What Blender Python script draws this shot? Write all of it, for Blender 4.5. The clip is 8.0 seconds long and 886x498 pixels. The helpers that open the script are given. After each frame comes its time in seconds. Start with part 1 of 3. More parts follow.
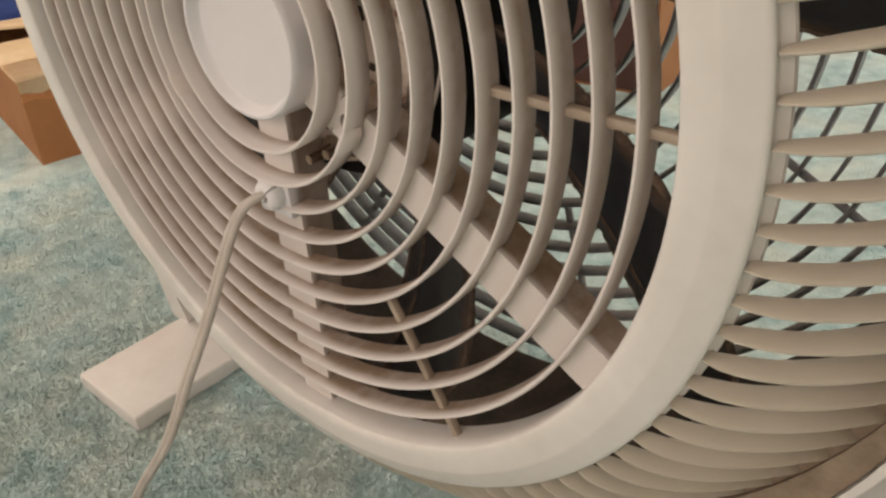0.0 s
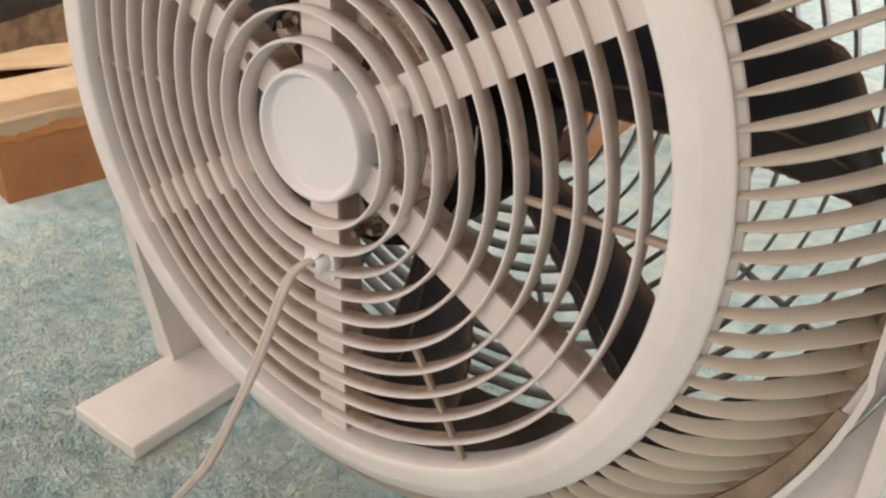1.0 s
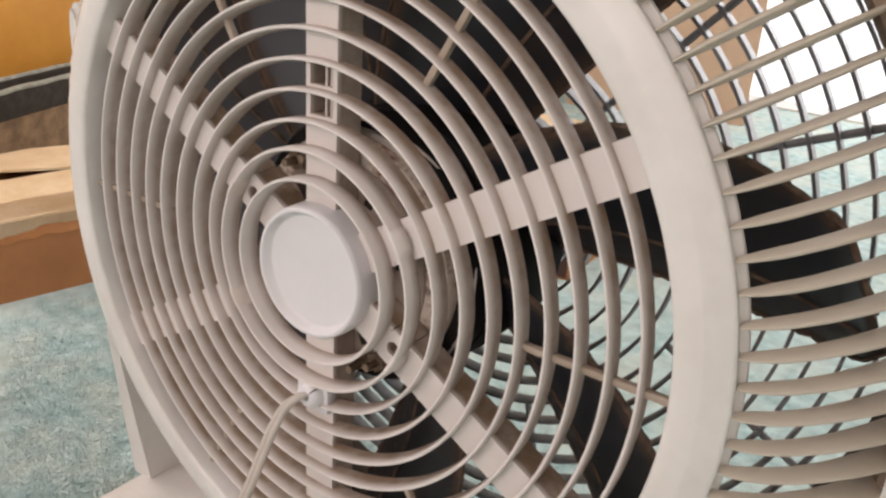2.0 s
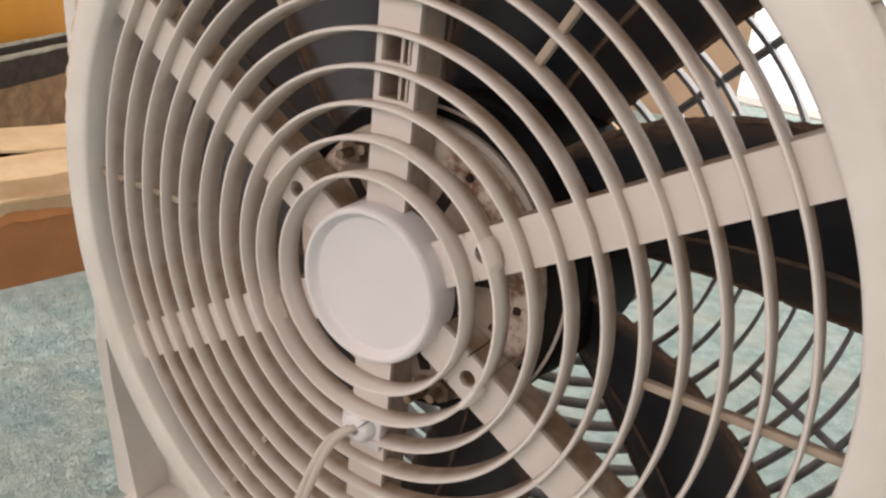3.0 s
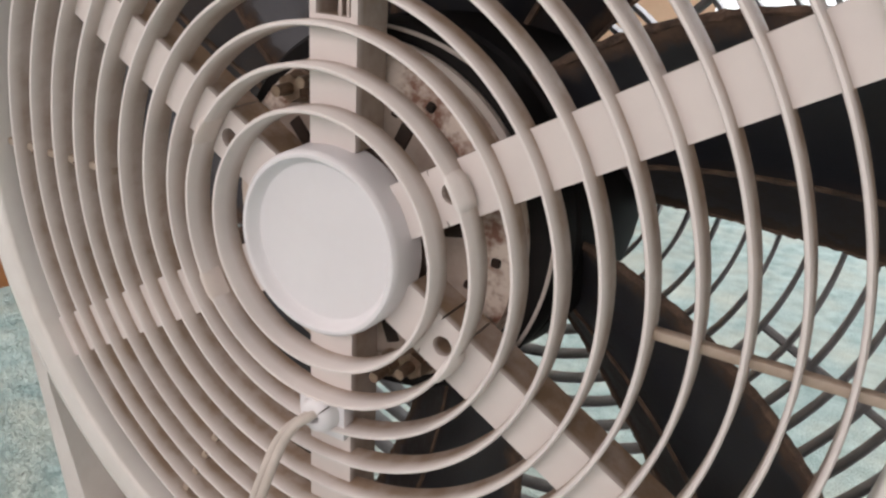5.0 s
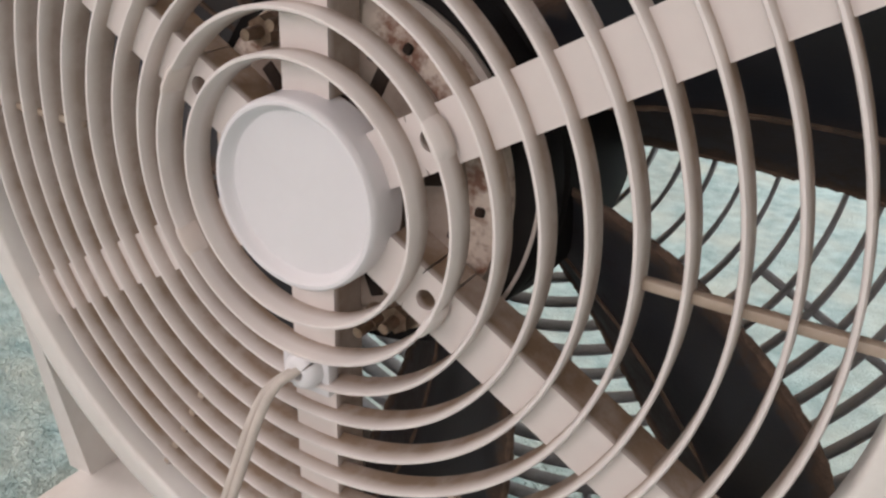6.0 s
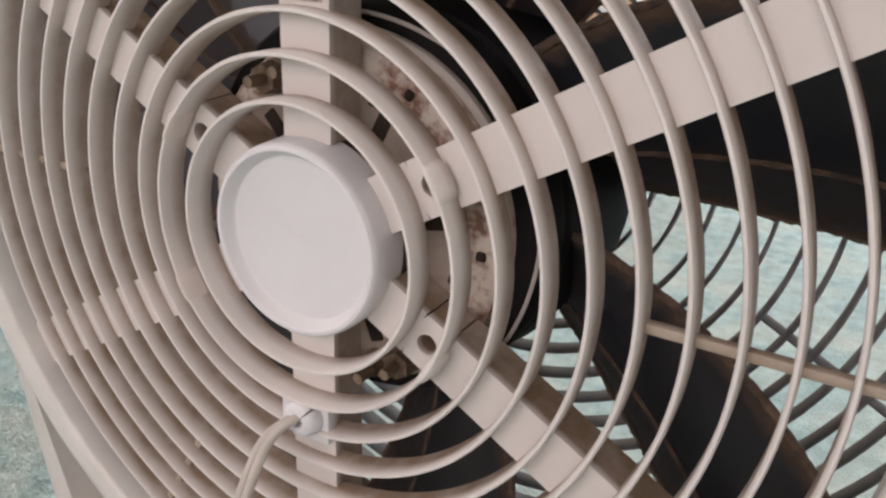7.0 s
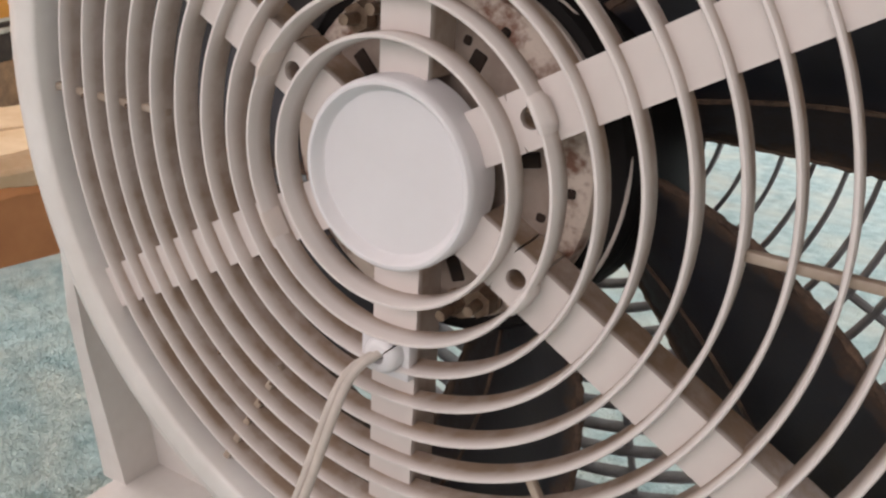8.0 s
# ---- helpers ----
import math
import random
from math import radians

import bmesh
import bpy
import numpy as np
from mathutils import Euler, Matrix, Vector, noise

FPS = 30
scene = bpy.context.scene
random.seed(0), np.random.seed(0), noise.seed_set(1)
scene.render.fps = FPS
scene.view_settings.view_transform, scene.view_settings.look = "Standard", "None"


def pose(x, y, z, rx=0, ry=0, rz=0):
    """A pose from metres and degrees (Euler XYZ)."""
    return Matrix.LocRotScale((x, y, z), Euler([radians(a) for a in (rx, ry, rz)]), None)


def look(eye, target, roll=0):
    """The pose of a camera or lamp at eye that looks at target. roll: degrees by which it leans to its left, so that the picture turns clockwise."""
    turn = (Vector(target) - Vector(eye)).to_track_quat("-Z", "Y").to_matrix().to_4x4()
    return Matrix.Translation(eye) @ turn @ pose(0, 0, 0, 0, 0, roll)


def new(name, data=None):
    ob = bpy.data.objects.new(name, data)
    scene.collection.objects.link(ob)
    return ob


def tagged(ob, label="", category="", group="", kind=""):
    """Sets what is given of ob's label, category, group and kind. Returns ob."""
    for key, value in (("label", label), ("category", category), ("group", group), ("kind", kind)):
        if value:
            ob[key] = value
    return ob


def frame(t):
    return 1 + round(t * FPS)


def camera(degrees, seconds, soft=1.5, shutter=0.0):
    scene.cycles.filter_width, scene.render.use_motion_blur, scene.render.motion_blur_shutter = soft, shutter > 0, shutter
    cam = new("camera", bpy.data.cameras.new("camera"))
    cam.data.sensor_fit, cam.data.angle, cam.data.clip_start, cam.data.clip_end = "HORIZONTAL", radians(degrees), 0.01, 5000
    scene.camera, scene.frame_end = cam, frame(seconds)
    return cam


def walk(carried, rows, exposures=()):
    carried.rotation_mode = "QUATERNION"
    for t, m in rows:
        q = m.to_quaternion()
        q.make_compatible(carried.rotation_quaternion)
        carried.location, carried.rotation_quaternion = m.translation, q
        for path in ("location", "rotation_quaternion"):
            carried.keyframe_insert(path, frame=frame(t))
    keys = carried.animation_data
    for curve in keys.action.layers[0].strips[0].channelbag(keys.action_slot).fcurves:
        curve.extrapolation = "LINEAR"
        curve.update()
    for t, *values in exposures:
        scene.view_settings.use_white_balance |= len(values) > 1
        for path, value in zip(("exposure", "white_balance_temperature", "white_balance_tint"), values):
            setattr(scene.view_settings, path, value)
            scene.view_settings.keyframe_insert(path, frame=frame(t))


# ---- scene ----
cam = camera(54.66, 8.0, soft=2.4)
ROWS = [
    (0.0, 0.3059, -0.2074, 0.4645, 43.56, -31.63, -3.89),
    (0.5, 0.2933, -0.2418, 0.4793, 41.09, -32.00, -1.78),
    (1.0, 0.3120, -0.3051, 0.5284, 36.11, -29.11, 1.76),
    (1.5, 0.3419, -0.3269, 0.5530, 35.86, -23.96, 3.51),
    (1.7, 0.3260, -0.3178, 0.5545, 35.70, -23.00, 3.34),
    (2.8, 0.2351, -0.2892, 0.5224, 32.08, -22.53, 6.21),
    (3.0, 0.2120, -0.2823, 0.5251, 31.82, -22.82, 6.10),
    (3.5, 0.1901, -0.2862, 0.5287, 31.57, -22.45, 5.70),
    (4.0, 0.1928, -0.2826, 0.5292, 31.26, -22.12, 4.58),
    (4.5, 0.1938, -0.2745, 0.5183, 30.79, -22.34, 3.90),
    (5.0, 0.1925, -0.2392, 0.4828, 30.02, -22.63, 3.46),
    (5.2, 0.1961, -0.2295, 0.4802, 30.27, -23.13, 2.63),
    (6.3, 0.1923, -0.2238, 0.4768, 30.03, -26.58, 2.33),
    (6.5, 0.1925, -0.2281, 0.4754, 29.82, -25.96, 2.44),
    (7.0, 0.1916, -0.2253, 0.4773, 29.97, -22.92, 2.20),
    (7.5, 0.1877, -0.2351, 0.4737, 30.23, -22.25, 2.12),
    (8.0, 0.1723, -0.2536, 0.4576, 30.16, -23.13, 3.33),
]
walk(cam, [(t, pose(x, y, z, 90 + pitch, 0, yaw) @ pose(0, 0, 0, 0, 0, roll)) for t, x, y, z, yaw, pitch, roll in ROWS],
     exposures=[(0.0, -0.61, 7400, 14), (0.5, -0.44, 7250, 15), (1.0, -0.38, 6950, 16), (1.5, -0.38, 6600, 16), (3.0, -0.48, 6900, 16), (3.5, -0.34, 6550, 15), (4.5, -0.35, 6400, 15), (8.0, -0.46, 6450, 17)])

# ---- world and light ----
world = bpy.data.worlds.new("sky")
scene.world = world
world.use_nodes = True
wn = world.node_tree
sky = wn.nodes.new("ShaderNodeTexSky")
sky.sky_type, sky.sun_disc, sky.sun_elevation, sky.sun_rotation = "NISHITA", False, radians(40), radians(200)
wn.nodes["Background"].inputs["Strength"].default_value = 0.10
wn.links.new(sky.outputs["Color"], wn.nodes["Background"].inputs["Color"])


def area_lamp(name, m, sx, sy, watts, colour):
    lamp = bpy.data.lights.new(name, "AREA")
    lamp.shape, lamp.size, lamp.size_y, lamp.energy, lamp.color = "RECTANGLE", sx, sy, watts, colour
    ob = new(name, lamp)
    ob.matrix_world = m
    return ob


# daylight through the window behind the camera, and through the bright window at the far end
area_lamp("window_light", look((-0.20, -2.34, 1.55), (0.0, 0.0, 0.4)), 2.5, 1.3, 50, (1.0, 0.885, 0.835))
# fill from an unseen west window, added to brighten carpet and boxes at left
area_lamp("west_fill_light", look((-2.14, -0.25, 1.55), (-0.2, 0.1, 0.1)), 1.5, 1.2, 33, (1.0, 0.91, 0.85))
area_lamp("far_window_light", look((0.75, 2.36, 1.15), (0.2, 0.4, 0.0)), 1.9, 1.6, 38, (0.97, 0.99, 1.0))


# ---- materials ----
def material(name, base, dark, scale=60.0, rough=0.45, bump=0.1, bump_scale=400.0, metal=0.0, spread=(0.35, 0.7), fine=0.25, spec=0.5):
    """Two scales of noise between two colours, and a fine relief."""
    m = bpy.data.materials.new(name)
    m.use_nodes = True
    nt = m.node_tree
    b = nt.nodes["Principled BSDF"]
    co = nt.nodes.new("ShaderNodeTexCoord")
    n1, n2, n3 = (nt.nodes.new("ShaderNodeTexNoise") for _ in range(3))
    for n, s in ((n1, scale), (n2, scale * 7), (n3, bump_scale)):
        n.inputs["Scale"].default_value = s
        n.inputs["Detail"].default_value = 4
        nt.links.new(co.outputs["Object"], n.inputs["Vector"])
    mix = nt.nodes.new("ShaderNodeMix")
    mix.data_type = "FLOAT"
    mix.inputs[0].default_value = fine
    nt.links.new(n1.outputs["Fac"], mix.inputs[2])
    nt.links.new(n2.outputs["Fac"], mix.inputs[3])
    ramp = nt.nodes.new("ShaderNodeValToRGB")
    ramp.color_ramp.elements[0].position, ramp.color_ramp.elements[1].position = spread
    ramp.color_ramp.elements[0].color, ramp.color_ramp.elements[1].color = (*dark, 1), (*base, 1)
    nt.links.new(mix.outputs[0], ramp.inputs["Fac"])
    nt.links.new(ramp.outputs["Color"], b.inputs["Base Color"])
    bn = nt.nodes.new("ShaderNodeBump")
    bn.inputs["Strength"].default_value, bn.inputs["Distance"].default_value = bump, 0.001
    nt.links.new(n3.outputs["Fac"], bn.inputs["Height"])
    nt.links.new(bn.outputs["Normal"], b.inputs["Normal"])
    b.inputs["Roughness"].default_value, b.inputs["Metallic"].default_value = rough, metal
    b.inputs["Specular IOR Level"].default_value = spec
    return m


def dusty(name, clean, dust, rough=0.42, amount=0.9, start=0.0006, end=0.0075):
    """Aged plastic: brown dust has settled behind the outer edges and on faces that look up; on the slats the brown
    paints shade.
    """
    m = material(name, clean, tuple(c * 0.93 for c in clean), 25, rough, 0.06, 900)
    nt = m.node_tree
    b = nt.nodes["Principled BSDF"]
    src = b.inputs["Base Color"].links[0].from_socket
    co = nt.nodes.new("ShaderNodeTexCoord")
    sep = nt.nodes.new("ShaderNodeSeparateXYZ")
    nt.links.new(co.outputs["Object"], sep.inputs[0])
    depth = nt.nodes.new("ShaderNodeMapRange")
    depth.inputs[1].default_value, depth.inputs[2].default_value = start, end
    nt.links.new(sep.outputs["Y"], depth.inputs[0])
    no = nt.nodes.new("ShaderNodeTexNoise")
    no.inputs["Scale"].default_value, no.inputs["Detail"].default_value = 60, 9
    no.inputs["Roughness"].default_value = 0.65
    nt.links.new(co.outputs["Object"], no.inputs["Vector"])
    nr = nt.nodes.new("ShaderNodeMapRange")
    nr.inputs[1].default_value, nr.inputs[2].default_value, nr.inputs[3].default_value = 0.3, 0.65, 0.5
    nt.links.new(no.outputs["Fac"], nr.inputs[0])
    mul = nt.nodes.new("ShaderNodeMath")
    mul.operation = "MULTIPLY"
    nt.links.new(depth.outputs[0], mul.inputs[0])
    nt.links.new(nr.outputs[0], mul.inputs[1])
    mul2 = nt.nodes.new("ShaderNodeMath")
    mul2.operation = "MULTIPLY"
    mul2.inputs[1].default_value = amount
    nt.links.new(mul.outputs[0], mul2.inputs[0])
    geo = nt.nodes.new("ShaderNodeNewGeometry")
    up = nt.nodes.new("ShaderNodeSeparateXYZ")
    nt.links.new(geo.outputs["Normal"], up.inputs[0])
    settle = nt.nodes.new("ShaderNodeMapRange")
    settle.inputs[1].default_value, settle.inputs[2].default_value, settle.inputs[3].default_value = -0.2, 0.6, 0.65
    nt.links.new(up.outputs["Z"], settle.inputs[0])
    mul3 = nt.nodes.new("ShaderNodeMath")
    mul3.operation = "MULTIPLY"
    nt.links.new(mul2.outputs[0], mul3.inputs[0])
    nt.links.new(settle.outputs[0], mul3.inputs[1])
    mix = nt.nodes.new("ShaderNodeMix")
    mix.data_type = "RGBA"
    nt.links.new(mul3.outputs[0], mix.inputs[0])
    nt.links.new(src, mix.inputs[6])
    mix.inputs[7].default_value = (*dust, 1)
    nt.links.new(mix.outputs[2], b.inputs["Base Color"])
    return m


PLASTIC = material("white_plastic", (0.71, 0.680, 0.650), (0.62, 0.585, 0.548), 18, 0.40, 0.05, 900)
CAP = material("cap_plastic", (0.68, 0.662, 0.672), (0.65, 0.63, 0.638), 30, 0.45, 0.04, 1200)
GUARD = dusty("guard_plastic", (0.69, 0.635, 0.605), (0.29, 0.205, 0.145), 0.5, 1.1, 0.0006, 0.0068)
SPOKE = dusty("spoke_plastic", (0.67, 0.61, 0.575), (0.27, 0.185, 0.12), amount=1.15, start=0.0078, end=0.0105)
# slats: the brown that deepens with depth is shade painted at their front ends
SIDE_SHADED = dusty("shaded_side_plastic", (0.55, 0.485, 0.40), (0.25, 0.185, 0.115), 0.5, 0.8, 0.035, 0.090)


def blade_material():
    """Black plastic; brown dust felted along the edges and, thinner, on the trailing band."""
    m = material("blade_plastic", (0.013, 0.014, 0.020), (0.014, 0.0125, 0.013), 22, 0.40, 0.12, 500, spread=(0.3, 0.5), spec=0.6)
    nt = m.node_tree
    b = nt.nodes["Principled BSDF"]
    src = b.inputs["Base Color"].links[0].from_socket

    def node(kind, **values):
        n = nt.nodes.new("ShaderNode" + kind)
        for k, v in values.items():
            n.inputs[int(k[1:])].default_value = v
        return n

    def ramp(value, lo, hi, to0, to1):
        n = node("MapRange", _1=lo, _2=hi, _3=to0, _4=to1)
        nt.links.new(value, n.inputs[0])
        return n.outputs[0]

    def both(op, a, c):
        n = nt.nodes.new("ShaderNodeMath")
        n.operation = op
        nt.links.new(a, n.inputs[0])
        nt.links.new(c, n.inputs[1])
        return n.outputs[0]

    where = nt.nodes.new("ShaderNodeUVMap")
    where.uv_map = "span"
    sep = nt.nodes.new("ShaderNodeSeparateXYZ")
    nt.links.new(where.outputs[0], sep.inputs[0])
    co = nt.nodes.new("ShaderNodeTexCoord")
    grain = nt.nodes.new("ShaderNodeTexNoise")
    grain.inputs["Scale"].default_value, grain.inputs["Detail"].default_value, grain.inputs["Roughness"].default_value = 110, 8, 0.7
    nt.links.new(co.outputs["Object"], grain.inputs["Vector"])
    u, v = sep.outputs["X"], sep.outputs["Y"]
    edge = both("MAXIMUM", both("MAXIMUM", ramp(u, 0.0, 0.13, 1.0, 0.0), ramp(u, 0.90, 1.0, 0.0, 1.0)), ramp(v, 0.93, 1.0, 0.0, 1.0))
    band = both("MULTIPLY", ramp(u, 0.62, 0.72, 0.0, 0.75), ramp(u, 0.80, 1.0, 1.0, 0.6))
    felt = both("ADD", edge, ramp(grain.outputs["Fac"], 0.3, 0.7, -0.55, 0.35))
    film = both("MULTIPLY", band, ramp(grain.outputs["Fac"], 0.35, 0.6, 0.2, 1.0))
    cover = both("MAXIMUM", ramp(felt, 0.1, 0.9, 0.0, 1.0), ramp(film, 0.0, 1.0, 0.0, 0.35))
    mix = nt.nodes.new("ShaderNodeMix")
    mix.data_type = "RGBA"
    nt.links.new(cover, mix.inputs[0])
    nt.links.new(src, mix.inputs[6])
    mix.inputs[7].default_value = (0.10, 0.062, 0.040, 1)
    nt.links.new(mix.outputs[2], b.inputs["Base Color"])
    nt.links.new(ramp(cover, 0.0, 0.6, 0.40, 0.95), b.inputs["Roughness"])
    return m


BLADE = blade_material()
DUST = material("dust_fluff", (0.19, 0.12, 0.08), (0.055, 0.038, 0.03), 120, 0.95, 0.8, 900)
MOTOR = material("rusty_motor", (0.62, 0.53, 0.45), (0.20, 0.095, 0.06), 48, 0.6, 0.6, 350, spread=(0.36, 0.49), fine=0.30)
BLACK = material("black_plastic", (0.006, 0.006, 0.007), (0.012, 0.010, 0.009), 40, 0.6, 0.1, 500, spec=0.15)
HOLE = material("dark_hole", (0.035, 0.018, 0.010), (0.015, 0.010, 0.007), 90, 0.9)
STEEL = material("dull_steel", (0.45, 0.41, 0.37), (0.20, 0.15, 0.11), 150, 0.35, 0.2, 900, metal=0.8)
RUST = material("rusty_steel", (0.36, 0.27, 0.20), (0.16, 0.10, 0.065), 140, 0.42, 0.4, 900, metal=0.6)
WIRE = material("grey_grille", (0.31, 0.31, 0.315), (0.20, 0.19, 0.185), 90, 0.4, 0.15, 800)
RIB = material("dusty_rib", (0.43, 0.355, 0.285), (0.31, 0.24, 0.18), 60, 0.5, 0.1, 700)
# this brown holds both dust and shade, at the flange and the arm gap
FLANGE = material("dusty_shaded_flange", (0.33, 0.25, 0.18), (0.20, 0.145, 0.10), 60, 0.7, 0.3, 500)
PLATE = material("brown_plate", (0.35, 0.285, 0.24), (0.24, 0.185, 0.15), 50, 0.7, 0.2, 500)
LINING = material("dusty_shaded_lining", (0.12, 0.085, 0.06), (0.05, 0.035, 0.025), 40, 0.8, 0.3, 400)
CORD = material("beige_cord", (0.53, 0.475, 0.43), (0.43, 0.38, 0.335), 60, 0.5, 0.06, 900)
CLIP = material("yellowed_plastic", (0.62, 0.53, 0.475), (0.63, 0.57, 0.53), 60, 0.4)
BLUE = material("blue_decal", (0.004, 0.21, 0.70), (0.004, 0.19, 0.64), 30, 0.35)
BOOK = material("blue_cloth", (0.03, 0.075, 0.30), (0.025, 0.06, 0.24), 50, 0.6, 0.3, 900)
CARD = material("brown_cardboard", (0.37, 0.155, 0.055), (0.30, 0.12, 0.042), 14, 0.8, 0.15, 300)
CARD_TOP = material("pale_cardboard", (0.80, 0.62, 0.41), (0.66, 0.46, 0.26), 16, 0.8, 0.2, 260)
MAROON = material("maroon_shade", (0.085, 0.030, 0.022), (0.06, 0.02, 0.015), 20, 0.6, 0.15, 260)
TAPE = material("packing_tape", (0.50, 0.20, 0.07), (0.40, 0.15, 0.05), 20, 0.35)
WOOD = material("orange_wood", (0.80, 0.37, 0.065), (0.70, 0.30, 0.05), 6, 0.4, 0.05, 250)
CARD_TAN = material("tan_cardboard", (0.66, 0.455, 0.32), (0.58, 0.385, 0.26), 9, 0.8, 0.1, 250)
BASKET = material("woven_brown_fabric", (0.38, 0.225, 0.115), (0.17, 0.10, 0.055), 38, 0.9, 0.5, 300)
PIPING = material("pale_piping", (0.50, 0.48, 0.40), (0.30, 0.28, 0.23), 60, 0.9, 0.4, 400)
TRIM = material("dark_grey_fabric", (0.055, 0.040, 0.028), (0.025, 0.018, 0.013), 60, 0.9, 0.4, 400)
WALL = material("wall_paint", (0.74, 0.72, 0.68), (0.70, 0.68, 0.64), 3, 0.7, 0.1, 120)
WHITE = material("white_paint", (0.80, 0.80, 0.80), (0.77, 0.77, 0.77), 4, 0.5, 0.05, 120)


def carpet_material():
    m = material("teal_carpet", (0.545, 0.685, 0.668), (0.30, 0.43, 0.43), 45, 0.95, 0.8, 330, spread=(0.32, 0.64), fine=0.25, spec=0.1)
    nt = m.node_tree
    # broad soft blotches of beige-grey wear in the teal
    b = nt.nodes["Principled BSDF"]
    src = b.inputs["Base Color"].links[0].from_socket
    co, no, mr, mix = (nt.nodes.new("ShaderNode" + k) for k in ("TexCoord", "TexNoise", "MapRange", "Mix"))
    no.inputs["Scale"].default_value, no.inputs["Detail"].default_value = 11, 3
    mr.inputs[1].default_value, mr.inputs[2].default_value, mr.inputs[4].default_value = 0.42, 0.66, 0.55
    mix.data_type = "RGBA"
    nt.links.new(co.outputs["Object"], no.inputs["Vector"])
    nt.links.new(no.outputs["Fac"], mr.inputs[0])
    nt.links.new(mr.outputs[0], mix.inputs[0])
    nt.links.new(src, mix.inputs[6])
    mix.inputs[7].default_value = (0.65, 0.665, 0.58, 1)
    nt.links.new(mix.outputs[2], b.inputs["Base Color"])
    for n in nt.nodes:
        if n.type == "BUMP":
            n.inputs["Distance"].default_value = 0.0035
    return m


CARPET = carpet_material()


# ---- helpers of shape ----
def part(name, bm, mat, parent=None, label="", smooth=True):
    me = bpy.data.meshes.new(name)
    bmesh.ops.recalc_face_normals(bm, faces=bm.faces)
    bm.to_mesh(me)
    bm.free()
    me.materials.append(mat)
    if smooth:
        me.polygons.foreach_set("use_smooth", [True] * len(me.polygons))
        me.set_sharp_from_angle(angle=radians(40))
    ob = new(name, me)
    if parent is not None:
        ob.parent = parent
    if label:
        ob["label"] = label
    return ob


def thing(name, at, label, category, group="", turn=0):
    ob = new(name)
    ob.matrix_world = pose(*at, 0, 0, turn)
    return tagged(ob, label, category, group)


def revolve(profile, n=128, a0=0.0, a1=360.0, closed=True):
    """Turn a profile of (radius, y) round the y axis."""
    bm = bmesh.new()
    full = abs(a1 - a0) >= 359.9
    rows = []
    for i in range(n if full else n + 1):
        a = radians(a0 + (a1 - a0) * i / n)
        rows.append([bm.verts.new((r * math.cos(a), y, r * math.sin(a))) for r, y in profile])
    k = len(profile)
    for i in range(n):
        u, v = rows[i], rows[(i + 1) % len(rows)]
        for j in range(k if closed else k - 1):
            q = (u[j], u[(j + 1) % k], v[(j + 1) % k], v[j])
            if len(set(q)) == 4:
                bm.faces.new(q)
    if not full and closed:
        bm.faces.new(rows[0])
        bm.faces.new(rows[-1])
    bmesh.ops.remove_doubles(bm, verts=bm.verts, dist=1e-6)
    return bm


def box(bm, lo, hi, m=None, bevel=0.0, segs=2):
    r = bmesh.ops.create_cube(bm, size=1)
    vs = r["verts"]
    for v in vs:
        v.co = Vector([lo[i] + (hi[i] - lo[i]) * (v.co[i] + 0.5) for i in range(3)])
    if bevel:
        es = list({e for v in vs for e in v.link_edges})
        out = bmesh.ops.bevel(bm, geom=es, offset=bevel, segments=segs, affect="EDGES", profile=0.5)
        vs = list({v for f in out["faces"] for v in f.verts} | {v for v in vs if v.is_valid})
    if m is not None:
        bmesh.ops.transform(bm, matrix=m, verts=[v for v in vs if v.is_valid])
    return bm


def prism(bm, pts, y0, y1):
    """A flat outline of (x, z), given thickness from y0 to y1."""
    a = [bm.verts.new((x, y0, z)) for x, z in pts]
    b = [bm.verts.new((x, y1, z)) for x, z in pts]
    bm.faces.new(a)
    bm.faces.new(b[::-1])
    for i in range(len(pts)):
        j = (i + 1) % len(pts)
        bm.faces.new((a[i], b[i], b[j], a[j]))
    return bm


def tube(bm, path, radius, sides=8):
    """A round bar along a path of points."""
    path = [Vector(p) for p in path]
    rings = []
    for i, p in enumerate(path):
        d = (path[min(i + 1, len(path) - 1)] - path[max(i - 1, 0)]).normalized()
        u = d.orthogonal().normalized() if not rings else (last - d * last.dot(d)).normalized()
        last = u
        w = d.cross(u)
        rings.append([bm.verts.new(p + radius * (math.cos(t) * u + math.sin(t) * w)) for t in [2 * math.pi * k / sides for k in range(sides)]])
    for a, b in zip(rings, rings[1:]):
        for k in range(sides):
            bm.faces.new((a[k], a[(k + 1) % sides], b[(k + 1) % sides], b[k]))
    bm.faces.new(rings[0])
    bm.faces.new(rings[-1])
    return bm


def smooth_path(pts, n=12):
    """A Catmull-Rom curve through points."""
    p = [Vector(q) for q in pts]
    p = [2 * p[0] - p[1], *p, 2 * p[-1] - p[-2]]
    out = []
    for i in range(1, len(p) - 2):
        for k in range(n):
            t = k / n
            out.append(0.5 * (2 * p[i] + (p[i + 1] - p[i - 1]) * t + (2 * p[i - 1] - 5 * p[i] + 4 * p[i + 1] - p[i + 2]) * t * t
                              + (3 * p[i] - p[i - 1] - 3 * p[i + 1] + p[i + 2]) * t ** 3))
    out.append(p[-2])
    return out


# ---- the room ----
def slab(name, lo, hi, mat, kind="structure", label=""):
    ob = part(name, box(bmesh.new(), lo, hi), mat, None, label, smooth=False)
    ob["kind"] = kind
    return ob


X0, X1, Y0, Y1, TOP = -2.2, 2.2, -2.4, 2.42, 2.4


